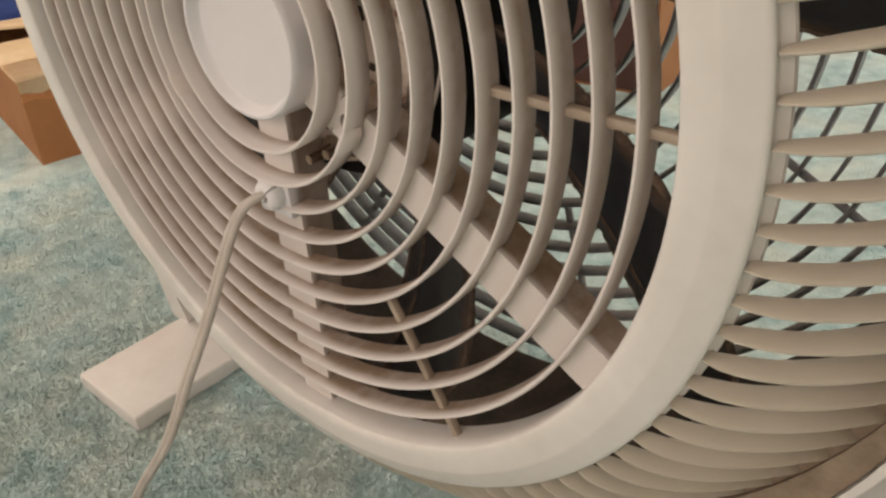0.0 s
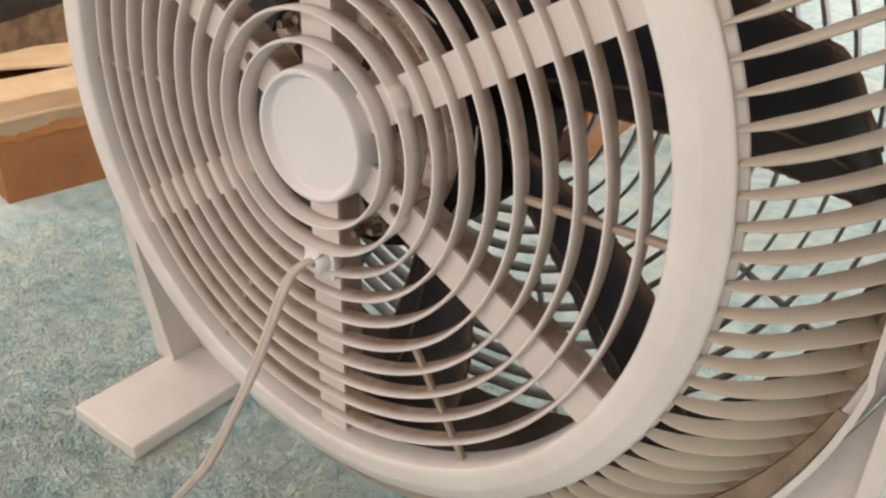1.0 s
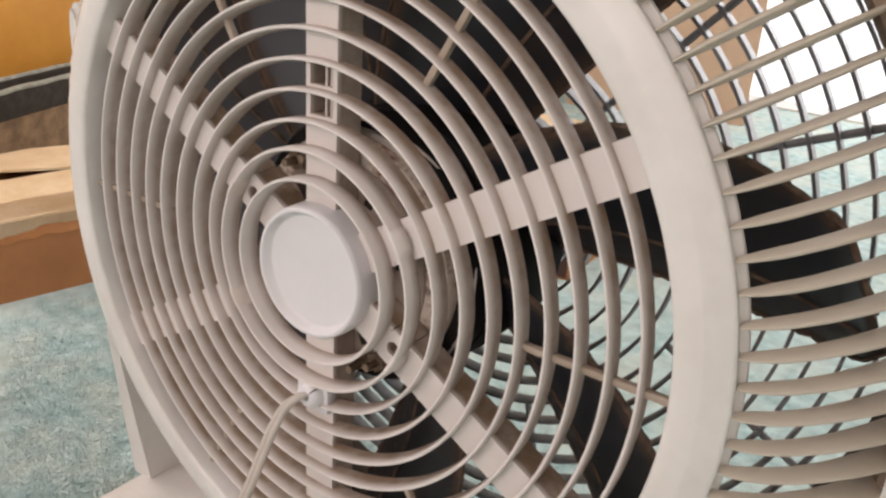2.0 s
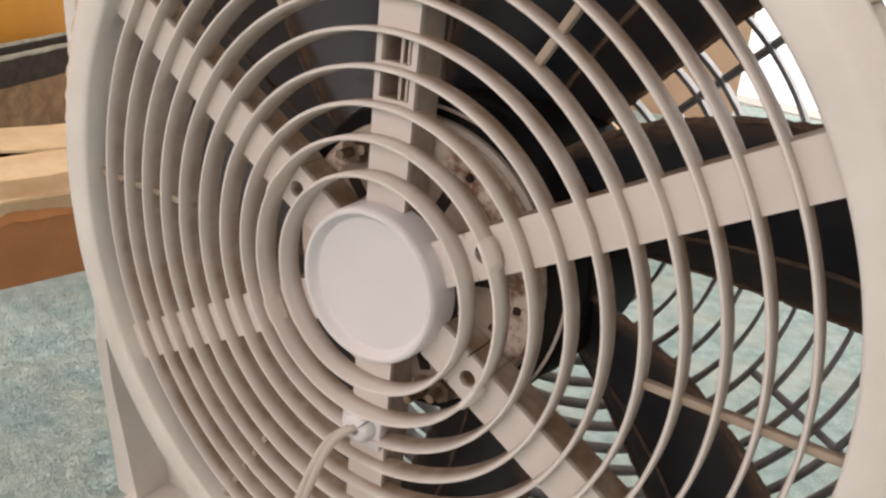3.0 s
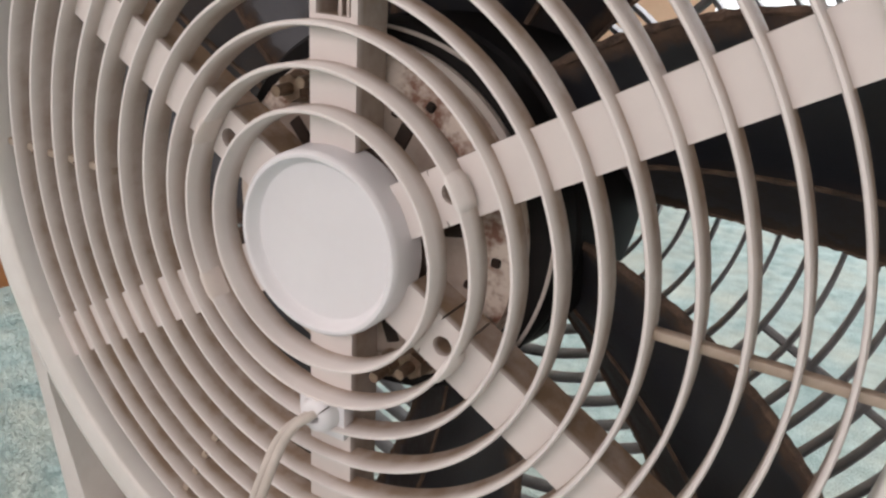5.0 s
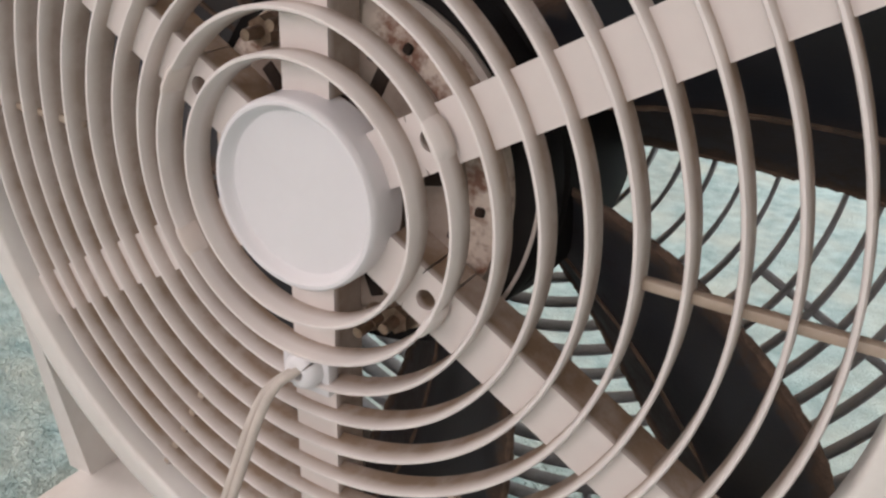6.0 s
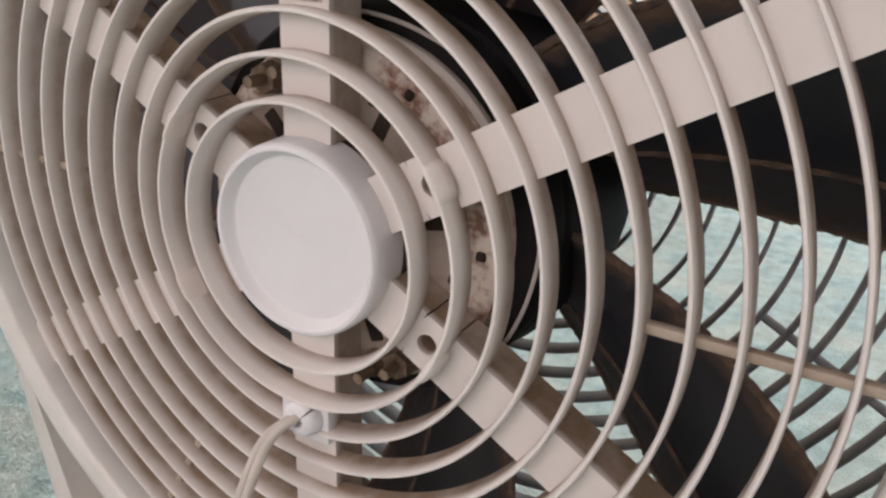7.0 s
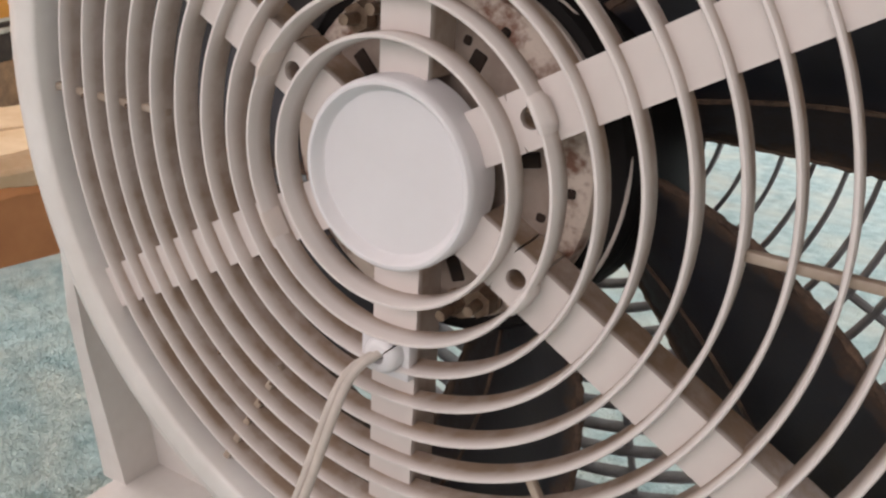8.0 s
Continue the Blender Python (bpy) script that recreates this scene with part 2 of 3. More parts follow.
def carpet():
    bm = bmesh.new()
    n = 60
    bmesh.ops.create_grid(bm, x_segments=n, y_segments=n, size=1)
    for v in bm.verts:
        v.co.x = X0 + (X1 - X0) * (v.co.x + 1) / 2
        v.co.y = Y0 + (Y1 - Y0) * (v.co.y + 1) / 2
        v.co.z = 0.0
    ob = part("floor", bm, CARPET)
    return tagged(ob, "mottled teal and grey cut-pile carpet, slightly worn", "carpet", kind="structure")


carpet()
slab("ceiling", (X0, Y0, TOP), (X1, Y1, TOP + 0.1), WALL)
slab("wall_east", (X1, Y0, 0), (X1 + 0.1, Y1, TOP), WALL)


def wall_with_opening(name, y0, y1, ox0, ox1, oz0, oz1):
    bm = bmesh.new()
    for lo, hi in (((X0, y0, 0), (ox0, y1, TOP)), ((ox1, y0, 0), (X1, y1, TOP)), ((ox0, y0, 0), (ox1, y1, oz0)), ((ox0, y0, oz1), (ox1, y1, TOP))):
        if hi[2] > lo[2] + 1e-4:
            box(bm, lo, hi)
    ob = part(name, bm, WALL, smooth=False)
    ob["kind"] = "structure"


# the opening in this wall is only there for the added west fill
bm = bmesh.new()
for lo, hi in (((X0 - 0.1, Y0, 0), (X0, -1.05, TOP)), ((X0 - 0.1, 0.55, 0), (X0, Y1, TOP)), ((X0 - 0.1, -1.05, 0), (X0, 0.55, 0.92)), ((X0 - 0.1, -1.05, 2.2), (X0, 0.55, TOP))):
    box(bm, lo, hi)
part("wall_west", bm, WALL, smooth=False)["kind"] = "structure"
wall_with_opening("wall_south", Y0 - 0.12, Y0, -1.5, 1.15, 0.85, 2.25)
wall_with_opening("wall_north", Y1, Y1 + 0.12, -0.60, 1.85, 0.006, 2.1)


def backdrop():
    """Overexposed daylight outside the far window."""
    m = bpy.data.materials.new("outdoor_glare")
    m.use_nodes = True
    e = m.node_tree.nodes.new("ShaderNodeEmission")
    e.inputs["Color"].default_value, e.inputs["Strength"].default_value = (0.97, 1.0, 1.0, 1), 2.2
    m.node_tree.links.new(e.outputs[0], m.node_tree.nodes["Material Output"].inputs["Surface"])
    ob = part("backdrop", box(bmesh.new(), (-2.5, Y1 + 1.0, -0.6), (3.5, Y1 + 1.02, 3.0)), m, smooth=False)
    ob["kind"] = "structure"


backdrop()


# ---- the fan ----
H = 0.3555
RING_R = [0.0518, 0.0679, 0.0824, 0.0980, 0.1135, 0.1288, 0.1441, 0.1592, 0.1744, 0.1900]
RING_Y = [-0.0048, -0.0040, -0.0009, 0.0, 0.0, 0.0, 0.0005, 0.0006, 0.0007, 0.0007]
SPOKES = [90, 30, -30, -90, -150, 150]

fan = thing("floor_fan", (0, 0, H), "dusty off-white plastic floor fan with dark blades on two flat feet", "fan")


def ring_profile(r, y, depth=0.0118, rear=0.0022, front=0.0024, lean=0.0004):
    """A thin deep ring that leans towards the axis away from its rounded crest."""
    a, b, q = rear / 2, front / 2, r - lean
    return [(r - a * 0.45, y), (r + a * 0.45, y), (r + a, y + 0.0011), (q + b, y + depth), (q - b, y + depth), (r - a, y + 0.0011)]


part("rear_rim", revolve([(0.204, 0.016), (0.204, -0.0008), (0.2046, -0.0020), (0.2058, -0.0028), (0.2090, -0.0030), (0.2168, -0.0030), (0.2178, -0.0028), (0.2190, -0.0023),
                          (0.2268, 0.0010), (0.2280, 0.0018), (0.2286, 0.0030), (0.2284, 0.0044), (0.2275, 0.0056), (0.2272, 0.0095), (0.2300, 0.0118), (0.2302, 0.0138), (0.2280, 0.0155), (0.2250, 0.0222),
                          (0.2205, 0.0225), (0.2075, 0.018)], 160), PLASTIC, fan, "smooth white plastic rim")
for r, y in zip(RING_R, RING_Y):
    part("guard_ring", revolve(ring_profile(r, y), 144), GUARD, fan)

# hub cap
part("hub_cap", revolve([(0.0002, 0.0008), (0.0316, 0.0008), (0.0330, -0.0004), (0.0337, -0.0030), (0.0347, -0.0042), (0.0361, -0.0042), (0.0370, -0.0032),
                         (0.0374, -0.0010), (0.0378, 0.0130), (0.0002, 0.0130)], 96), CAP, fan, "round white plastic hub cap with a raised lip")


def spoke_width(r):
    return 0.0212 + 0.0006 * (r - 0.036) / 0.17


def stretch(bm, r0, r1):
    """A solid length of spoke."""
    w0, w1 = spoke_width(r0) / 2, spoke_width(r1) / 2
    prism(bm, [(r0, -w0), (r1, -w1), (r1, w1), (r0, w0)], SPOKE_Y0, SPOKE_Y1)


SPOKE_Y0, SPOKE_Y1 = 0.0068, 0.0250


def holed(bm, r, hole, half):
    """A square length of spoke with a round hole through it."""
    w, n = spoke_width(r) / 2, 32
    rings = []
    for y in (SPOKE_Y0, SPOKE_Y1):
        inner, outer = [], []
        for k in range(n):
            c, d = math.cos(2 * math.pi * (k + 0.5) / n), math.sin(2 * math.pi * (k + 0.5) / n)
            m = 1 / max(abs(c) / half, abs(d) / w)
            inner.append(bm.verts.new((r + hole * c, y, hole * d)))
            outer.append(bm.verts.new((r + m * c, y, m * d)))
        rings.append((inner, outer))
    (a, b), (c, d) = rings
    for k in range(n):
        j = (k + 1) % n
        for q in ((a[k], a[j], b[j], b[k]), (c[k], d[k], d[j], c[j]), (a[k], c[k], c[j], a[j]), (b[k], b[j], d[j], d[k])):
            bm.faces.new(q)


def spoke(angle):
    bm = bmesh.new()
    if angle == 90:
        stretch(bm, 0.0365, 0.0848)
        stretch(bm, 0.1112, 0.2055)
        stretch(bm, 0.0957, 0.1004)
        for r0, r1 in ((0.0848, 0.0957), (0.1004, 0.1112)):
            w = spoke_width(r0) / 2
            for lo, hi in ((-w, -0.0078), (0.0008, 0.0022), (0.0044, 0.0056), (0.0078, w)):
                deep = SPOKE_Y0 if abs(lo) > 0.006 else SPOKE_Y0 + 0.002
                box(bm, (r0, deep, -hi), (r1, SPOKE_Y1, -lo))
            box(bm, (r0, SPOKE_Y1 - 0.003, -0.0078), (r1, SPOKE_Y1 - 0.001, 0.0078))
    elif angle in (30, -30, 150):
        stretch(bm, 0.0365, 0.0606 - 0.0065)
        holed(bm, 0.0606, 0.0041, 0.0065)
        stretch(bm, 0.0606 + 0.0065, 0.2055)
    else:
        stretch(bm, 0.0365, 0.2055)
    ob = part("guard_spoke", bm, SPOKE, fan, smooth=False)
    ob.matrix_local = pose(0, 0, 0, 0, -angle, 0)
    return ob


for a in SPOKES:
    spoke(a)

# screws deep in the spoke holes, and the yellowed clips where the second ring crosses the spokes
for a in (30, -30, 150):
    bm = bmesh.new()
    bmesh.ops.create_cone(bm, cap_ends=True, segments=16, radius1=0.0034, radius2=0.0034, depth=0.004, matrix=pose(0.0606, 0.019, 0, 90, 0, 0))
    box(bm, (0.0572, 0.0164, -0.0004), (0.0624, 0.0172, 0.0004))
    part("screw", bm, STEEL, fan, "dull steel screw").matrix_local = pose(0, 0, 0, 0, -a, 0)
for a, mat in ((30, GUARD), (-30, GUARD), (150, CLIP), (-150, CLIP)):
    bm = bmesh.new()
    rows = []
    for k in range(13):
        b = radians(-6.0 + 12.0 * k / 12)
        g = min(1.0, 1.7 * math.sin(math.pi * k / 12))
        rows.append([bm.verts.new((r * math.cos(b), y, r * math.sin(b))) for r, y in ((0.0672 - 0.0007 * g, -0.0030 - 0.0004 * g), (0.0676, -0.0038 - 0.0008 * g), (0.0684 + 0.0004 * g, -0.0038 - 0.0008 * g),
                     (0.0688 + 0.0012 * g, -0.0030 - 0.0002 * g), (0.0692 + 0.0016 * g, 0.0050), (0.0667 - 0.0010 * g, 0.0050))])
    for u, v in zip(rows, rows[1:]):
        for q in range(6):
            bm.faces.new((u[q], u[(q + 1) % 6], v[(q + 1) % 6], v[q]))
    bm.faces.new(rows[0])
    bm.faces.new(rows[-1])
    part("clip", bm, mat, fan, "yellowed plastic clip" if mat is CLIP else "").matrix_local = pose(0, 0, 0, 0, -a, 0)

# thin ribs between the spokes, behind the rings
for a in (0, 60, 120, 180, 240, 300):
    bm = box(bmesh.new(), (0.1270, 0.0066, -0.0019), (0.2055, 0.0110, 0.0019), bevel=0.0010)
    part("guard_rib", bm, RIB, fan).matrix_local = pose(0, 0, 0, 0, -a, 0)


# slats of the drum, running forward and outward from the rim to the front ring
def slat_line(s):
    """Radius and depth along a slat, s from 0 to 1."""
    return 0.2284 + 0.0622 * s, 0.0048 + 0.0702 * s ** 1.65


def slat_mesh():
    bm = bmesh.new()
    rows = []
    n = 12
    for i in range(n):
        s = i / (n - 1)
        r, y = slat_line(s)
        r2, y2 = slat_line(s + 0.01)
        t = Vector((r2 - r, y2 - y)).normalized()
        inward = Vector((-t.y, t.x))
        depth = 0.0072 * min(1.0, 0.7 + s * 2.5) + 0.0065 * s * s
        k = min(1.0, 0.45 + 2.2 * s) * (1 - 0.25 * max(0.0, s - 0.6))
        rows.append([bm.verts.new((r + inward.x * d, y + inward.y * d, w * k)) for d, w in
                     ((depth, -0.0021), (0.0012, -0.0014), (0.0, -0.0005), (0.0, 0.0005), (0.0012, 0.0014), (depth, 0.0021))])
    for u, v in zip(rows, rows[1:]):
        for j in range(6):
            bm.faces.new((u[j], u[(j + 1) % 6], v[(j + 1) % 6], v[j]))
    bm.faces.new(rows[0])
    bm.faces.new(rows[-1])
    bmesh.ops.recalc_face_normals(bm, faces=bm.faces)
    me = bpy.data.meshes.new("slat")
    bm.to_mesh(me)
    bm.free()
    me.materials.append(SIDE_SHADED)
    me.polygons.foreach_set("use_smooth", [True] * len(me.polygons))
    me.set_sharp_from_angle(angle=radians(40))
    return me


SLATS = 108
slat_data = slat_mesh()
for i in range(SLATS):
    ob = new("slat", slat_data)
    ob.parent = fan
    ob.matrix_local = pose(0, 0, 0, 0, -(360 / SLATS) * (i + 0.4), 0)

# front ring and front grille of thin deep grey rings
part("ring_flange", revolve([(0.2775, 0.0880), (0.2800, 0.0800), (0.2830, 0.0752), (0.2904, 0.0728), (0.2904, 0.0920), (0.2775, 0.0920)], 128), FLANGE, fan, "brown inner flange with dust and shade in its colour")
part("front_ring", revolve([(0.2908, 0.1000), (0.2908, 0.0728), (0.2916, 0.0712), (0.2950, 0.0722), (0.3000, 0.0790), (0.3030, 0.0880), (0.3045, 0.0980), (0.3050, 0.1350),
                            (0.3020, 0.1620), (0.2950, 0.1690), (0.2770, 0.1720), (0.2765, 0.1680), (0.2866, 0.1600)], 128), PLASTIC, fan, "broad white plastic front ring")
# added lining: its dark brown paints the shade inside the ring, besides dust
part("ring_lining", revolve([(0.2770, 0.0925), (0.2790, 0.0925), (0.2790, 0.1680), (0.2720, 0.1700), (0.2710, 0.1680), (0.2755, 0.1500)], 96), LINING, fan, "dark inner shroud coloured for dust and shade")
GRILLE_Y = 0.172


def grille_ring(r):
    y = GRILLE_Y + 0.012 * (1 - (r / 0.27) ** 2)
    w, d, q = 0.0011, 0.0050, r - 0.0006
    return revolve([(r - w, y - d + 0.0007), (r - w * 0.4, y - d), (r + w * 0.4, y - d), (r + w, y - d + 0.0007), (q + w, y + d), (q - w, y + d)], 120)


for i in range(15):
    part("grille_ring", grille_ring(0.0495 + 0.015 * i), WIRE, fan)
for a, r0 in ((46, 0.06), (166, 0.06), (286, 0.155), (-26, 0.155), (22.5, 0.155), (94, 0.155), (118, 0.155), (214, 0.155), (238, 0.155)):
    a = radians(a)
    bm = bmesh.new()
    tube(bm, [(r * math.cos(a), GRILLE_Y + 0.012 * (1 - (r / 0.27) ** 2) + 0.0034, r * math.sin(a)) for r in np.linspace(r0, 0.2755, 7)], 0.0024)
    part("grille_bar", bm, WIRE, fan)
bm = bmesh.new()
bmesh.ops.create_cone(bm, cap_ends=True, segments=48, radius1=0.046, radius2=0.042, depth=0.008, matrix=pose(0, GRILLE_Y + 0.014, 0, -90, 0, 0))
part("grille_badge", bm, BLACK, fan)


# motor
motor = part("motor", revolve([(0.0002, 0.026), (0.030, 0.026), (0.050, 0.0265), (0.064, 0.0275), (0.0690, 0.030), (0.0705, 0.034), (0.0700, 0.042), (0.0002, 0.042)], 72), MOTOR, fan,
             "rusty beige metal motor housing")
part("mount_plate", revolve([(0.0002, 0.0246), (0.0540, 0.0246), (0.0556, 0.0250), (0.0572, 0.0262), (0.0572, 0.0275), (0.0002, 0.0275)], 64), PLATE, motor, "brown mounting plate")
for a, r in ((60.7, 0.0613), (-0.5, 0.062), (104, 0.0615), (215, 0.0615), (250, 0.0615), (322, 0.0615), (72, 0.052), (-12.5, 0.0533)):
    m = pose(0, 0, 0, 0, -a, 0)
    part("vent_hole", box(bmesh.new(), (r - 0.0019, 0.0238 if r < 0.056 else 0.0256, -0.0018), (r + 0.0019, 0.0290, 0.0018), m, 0.0010), HOLE, motor)
for a in (131, -68, -104, 64, 12):
    m = pose(0, 0, 0, 0, -a, 0)
    part("vent_slot", box(bmesh.new(), (0.0395, 0.0235, -0.0030), (0.0510, 0.0275, 0.0030), m, 0.0008), HOLE, motor)
for a in (-58, 119.5, 33, 213, -71, 107):
    bm = bmesh.new()
    bmesh.ops.create_cone(bm, cap_ends=True, segments=6, radius1=0.0064 if a in (-58, 119.5, 33, 213) else 0.0036, radius2=0.0060 if a in (-58, 119.5, 33, 213) else 0.0034, depth=0.006, matrix=pose(0.0605, 0.0205, 0, 90, 0, 0))
    bmesh.ops.create_cone(bm, cap_ends=True, segments=12, radius1=0.0026, radius2=0.0023, depth=0.011, matrix=pose(0.0605, 0.0150, 0, 90, 0, 0))
    bmesh.ops.create_cone(bm, cap_ends=True, segments=20, radius1=0.0068, radius2=0.0068, depth=0.0016, matrix=pose(0.0605, 0.0252, 0, 90, 0, 0))
    part("nut", bm, RUST, motor, "rusty brown nut and bolt").matrix_local = pose(0, 0, 0, 0, -a, 0)
part("motor_strap", revolve([(0.0707, 0.0350), (0.0738, 0.0352), (0.0742, 0.0375), (0.0738, 0.0384), (0.0707, 0.0384)], 40, 32, 104), CORD, fan, "pale beige strap")
# a thin wire round the motor
bm = bmesh.new()
tube(bm, [(0.0790 * math.cos(radians(a)), 0.040 + 0.004 * math.sin(radians(3 * a)), 0.0790 * math.sin(radians(a))) for a in range(-30, 101, 4)], 0.0009, 6)
part("lead_wire", bm, CORD, fan, "thin pale wire")

part("motor_shell", revolve([(0.0702, 0.0385), (0.0780, 0.0390), (0.0800, 0.0420), (0.0800, 0.0600), (0.0702, 0.0610)], 72), BLACK, fan, "black motor shell")

# blades
part("blade_hub", revolve([(0.0002, 0.062), (0.074, 0.062), (0.080, 0.066), (0.083, 0.085), (0.083, 0.130), (0.070, 0.142), (0.0002, 0.144)], 64), BLACK, fan, "black blade hub")


def blade_mesh():
    """A swept, cupped blade; its UV map holds the share of the chord and of the span."""
    bm = bmesh.new()
    uv = bm.loops.layers.uv.new("span")
    nr, nc = 18, 14
    top = []
    for i in range(nr):
        s = i / (nr - 1)
        r = 0.080 + (0.266 - 0.080) * s
        rear = 48.6 - 17 * (r - 0.09) / 0.1 - 4 * max(0.0, (r - 0.2) / 0.062) ** 1.3 - 5 * max(0.0, (s - 0.94) / 0.06) ** 2
        front = 2.4 - 34 * (r - 0.085) + 2.5 * max(0.0, (s - 0.94) / 0.06) ** 2
        row = []
        for j in range(nc):
            c = j / (nc - 1)
            a = radians(rear + (front - rear) * c)
            y0, y1 = 0.068 - 0.008 * s, 0.126 + 0.014 * s
            y = y0 + (y1 - y0) * c - 0.010 * math.sin(math.pi * c)
            row.append((r * math.cos(a), y, r * math.sin(a)))
        top.append(row)
    va = [[bm.verts.new(p) for p in row] for row in top]
    vb = [[bm.verts.new((p[0], p[1] + 0.0026, p[2])) for p in row] for row in top]
    at = {v: (j / (nc - 1), i / (nr - 1)) for g in (va, vb) for i, row in enumerate(g) for j, v in enumerate(row)}
    for i in range(nr - 1):
        for j in range(nc - 1):
            bm.faces.new((va[i][j], va[i + 1][j], va[i + 1][j + 1], va[i][j + 1]))
            bm.faces.new((vb[i][j], vb[i][j + 1], vb[i + 1][j + 1], vb[i + 1][j]))
    loop = [(0, j) for j in range(nc)] + [(i, nc - 1) for i in range(1, nr)] + [(nr - 1, j) for j in range(nc - 2, -1, -1)] + [(i, 0) for i in range(nr - 2, 0, -1)]
    for (i, j), (k, l) in zip(loop, loop[1:] + loop[:1]):
        bm.faces.new((va[i][j], va[k][l], vb[k][l], vb[i][j]))
    for f in bm.faces:
        for c in f.loops:
            c[uv].uv = at[c.vert]
    return bm, top


BLADES = 7
for i in range(BLADES):
    bm, grid = blade_mesh()
    blade = part("blade", bm, BLADE, fan, "black plastic blade with brown dust")
    blade.matrix_local = pose(0, 0, 0, 0, -360 / BLADES * i, 0)
    # a low ridge along the blade holds dust
    bm = bmesh.new()
    tube(bm, smooth_path([(p[0], p[1] + 0.0003, p[2]) for p in (row[9] for row in grid[:-1])], 3), 0.0017, 6)
    for v in bm.verts:
        v.co += noise.noise_vector(v.co * 260 + Vector((i, 0, 0))) * 0.0005
    part("blade_ridge", bm, DUST, blade, "brown dusty ridge")
    # felted dust along both edges, thicker in places
    for col, size in ((0, 0.0017), (13, 0.0015)):
        bm = bmesh.new()
        tube(bm, smooth_path([(p[0], p[1] + 0.001, p[2]) for p in (row[col] for row in grid)], 5), size, 8)
        for v in bm.verts:
            v.co += noise.noise_vector(v.co * 300 + Vector((i, col, 0))) * 0.0005 + noise.noise_vector(v.co * 1100) * 0.0008
        part("edge_dust", bm, DUST, blade, "brown felted dust")


# lint caught where the ribs cross the rings
random.seed(5)
for a, r in ((240, 0.1365), (240, 0.1517), (240, 0.1668), (180, 0.1517), (180, 0.1822), (213, 0.1822), (228, 0.1517)):
    bm = bmesh.new()
    bmesh.ops.create_icosphere(bm, subdivisions=2, radius=0.0017)
    for v in bm.verts:
        v.co *= 0.7 + 0.7 * abs(noise.noise(v.co * 900 + Vector((r * 90, a, 0))))
    part("lint", bm, DUST, fan, "small clump of brown lint").matrix_local = pose(0, 0, 0, 0, -a, 0) @ pose(r, 0.0062, 0.0012)


# power cord with its grommet
part("cord_plate", box(bmesh.new(), (-0.0122, 0.0010, -0.0872), (0.0115, 0.0078, -0.0690), bevel=0.0008), CAP, fan)
# two rounded jaws round the cord, with a notch where it leaves
for a0, a1 in ((-112, 42), (48, 196)):
    bm = revolve([(0.0016, 0.0030), (0.0084, 0.0030), (0.0086, 0.0008), (0.0080, -0.0030), (0.0066, -0.0052), (0.0046, -0.0060), (0.0030, -0.0058), (0.0016, -0.0036)], 20, a0, a1)
    part("grommet", bm, CAP, fan, "white strain relief grommet").matrix_local = pose(0.0006, 0, -0.0757)
CORD_PATH = [(0.0010, 0.006, -0.0755), (-0.0007, -0.0050, -0.0748), (-0.0075, -0.0179, -0.0857), (-0.0111, -0.0412, -0.1289), (-0.0195, -0.0549, -0.1614), (-0.0379, -0.0677, -0.2078),
             (-0.0783, -0.0740, -0.2639), (-0.1161, -0.0798, -0.3213), (-0.154, -0.0900, -0.3480), (-0.23, -0.15, -0.3485), (-0.45, -0.40, -0.3485), (-0.9, -0.9, -0.3485)]
path = smooth_path(CORD_PATH, 10)
for k in (-1, 1):
    bm = bmesh.new()
    tube(bm, [p + Vector((0.0017 * k, 0.0004 * k, 0.0009 * k)) for p in path], 0.0020, 10)
    part("power_cord", bm, CORD, fan, "twin beige power cord")


# stand: an arm and a foot at each side
def lean(bm):
    """The arm stands further forward at its foot."""
    for v in bm.verts:
        v.co.y += 0.026 * min(1.0, max(0.0, (-0.20 - v.co.z) / 0.14))
    return bm


